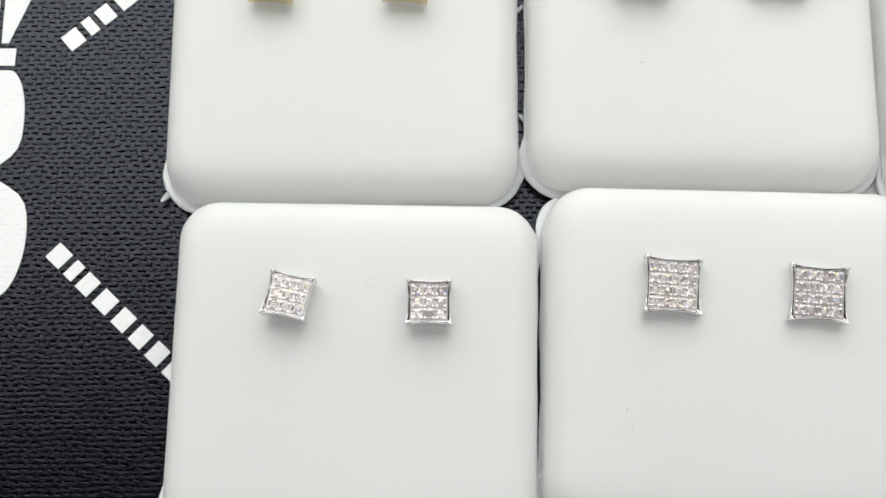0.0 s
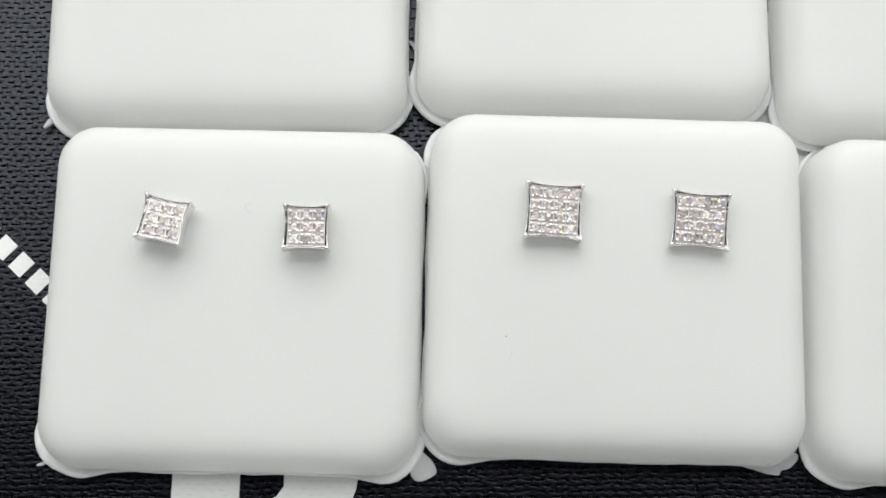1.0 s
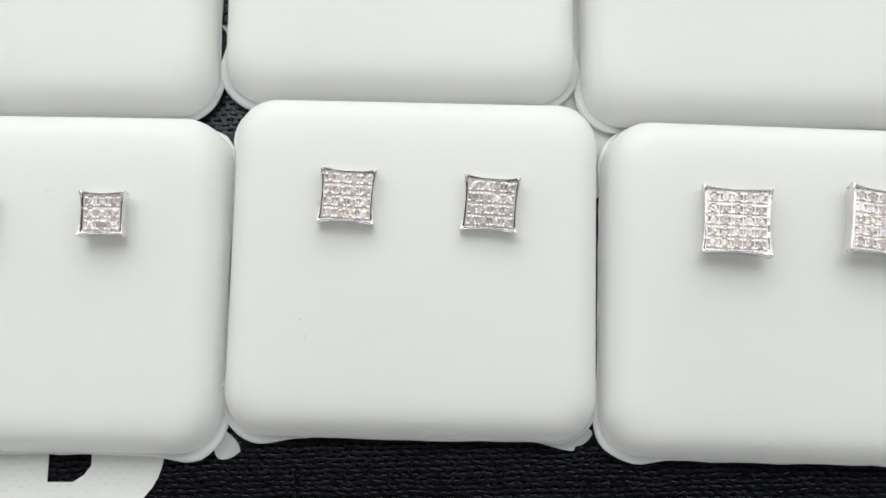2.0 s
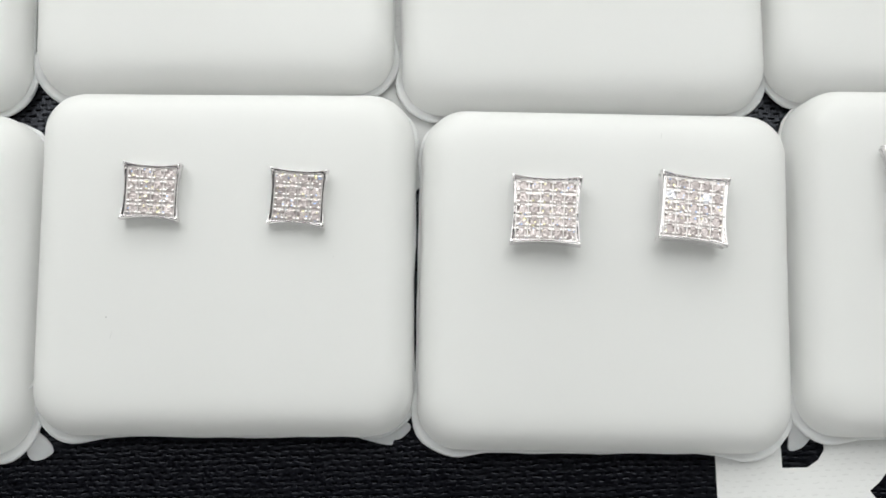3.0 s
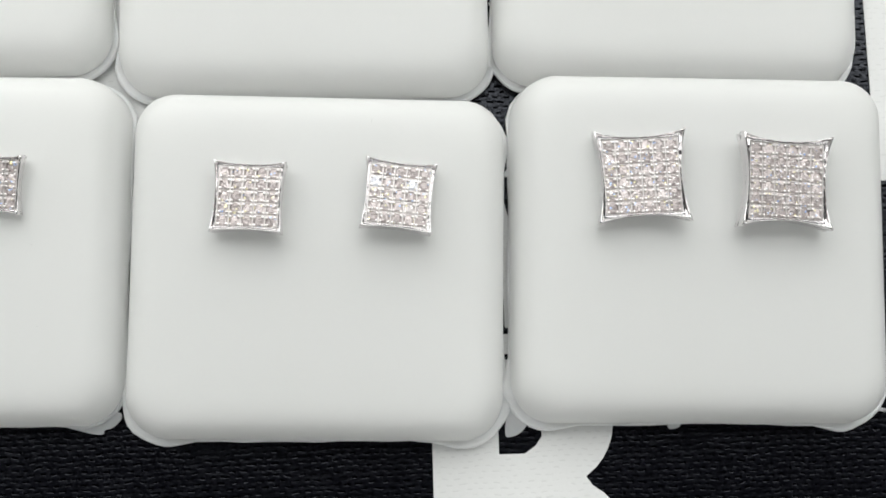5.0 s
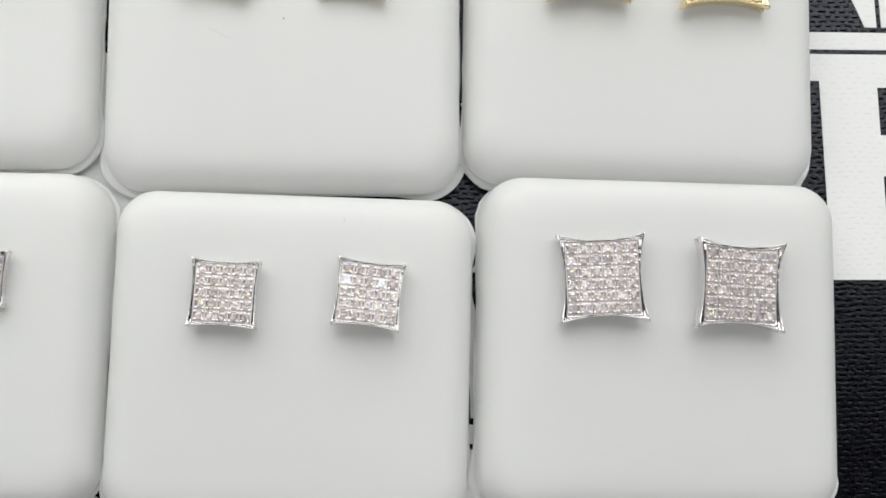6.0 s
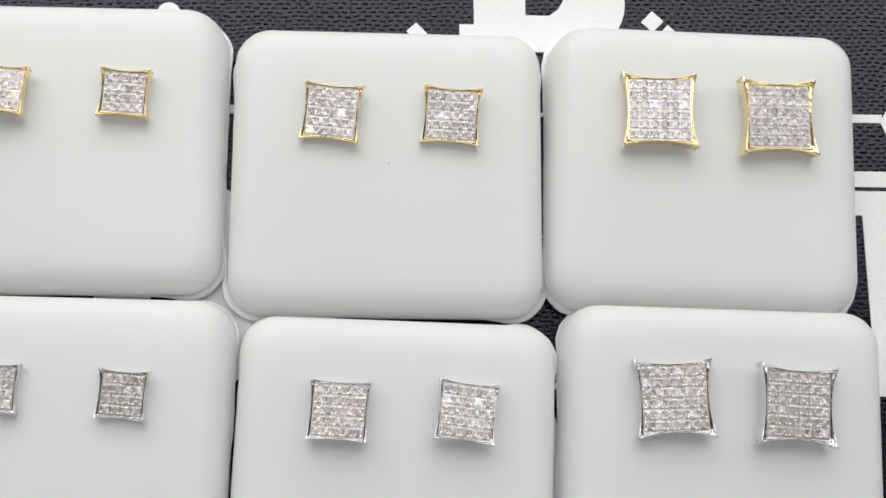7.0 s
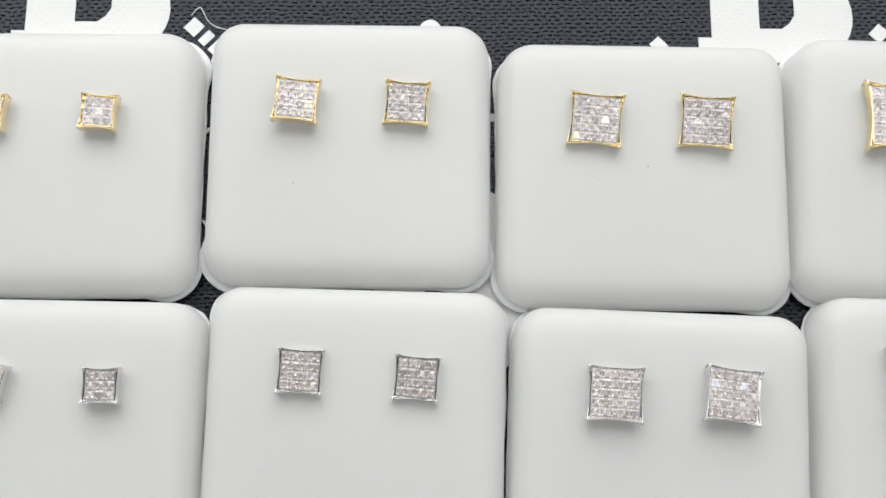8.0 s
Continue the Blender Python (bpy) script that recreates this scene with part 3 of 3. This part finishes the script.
def fibre(points, radius, mat, label):
    """A fine hair lying on a surface, through points in centimetres."""
    data = bpy.data.curves.new("lint_fibre", "CURVE")
    data.dimensions, data.bevel_depth, data.bevel_resolution = "3D", radius, 1
    line = data.splines.new("NURBS")
    line.points.add(len(points) - 1)
    for p, (x, y, z) in zip(line.points, points):
        p.co = (x * CM, y * CM, z * CM, 1)
    line.use_endpoint_u, line.order_u = True, 4
    data.materials.append(mat)
    return tagged(new("lint_fibre", data), label, "lint")


HAIR = material("white_hair", (0.75, 0.75, 0.75), 0.6)[0]
FAINT = material("faint_fibre", (0.80, 0.80, 0.79), 0.8)[0]
fibre([(1.02, 8.36, 0.03), (1.12, 8.50, 0.06), (1.20, 8.44, 0.1), (1.24, 8.28, 0.12), (1.38, 8.12, 0.1), (1.62, 8.10, 0.08), (1.78, 8.06, 0.05)], 0.00007, HAIR, "curled white hair lying on the black mat")
for points in (((6.66, 5.64), (6.72, 5.615), (6.79, 5.57), (6.90, 5.515)), ((2.885, 5.945), (2.90, 5.96), (2.915, 5.99)), ((3.655, 5.62), (3.69, 5.645), (3.715, 5.665)), ((7.405, 6.585), (7.42, 6.61), (7.435, 6.64)),
               ((8.145, 3.37), (8.155, 3.395), (8.155, 3.42)), ((3.75, 7.47), (3.77, 7.49), (3.79, 7.50)), ((2.325, 1.46), (2.335, 1.50), (2.345, 1.54)), ((-0.35, 3.10), (-0.41, 3.10), (-0.42, 3.05), (-0.40, 3.00), (-0.35, 3.00))):
    fibre([(x, y, surface(x, y) + 0.003) for x, y in points], 0.00003, FAINT, "short pale fibre lying on a white pad")


def speck(x, y, r, mat):
    top = surface(x, y) * CM
    rings = [[(x * CM + r * k * math.cos(radians(60 * i)), y * CM + r * k * math.sin(radians(60 * i)) * 0.8, z) for i in range(6)] for k, z in ((1.0, top - 0.0001), (0.7, top + 0.00008))]
    return tagged(new("dust_speck", mesh_of("dust_speck", *loft(rings, False, True), mat)), "tiny grey dust speck on a white pad", "dust")


for x, y, r, mat in ((7.505, 5.735, 0.00011, DARK_LINT), (2.642, 5.552, 0.0001, LINT), (2.287, 1.688, 0.00008, LINT), (4.69, 1.40, 0.00008, FAINT), (4.65, 2.23, 0.00008, FAINT)):
    speck(x, y, r, mat)
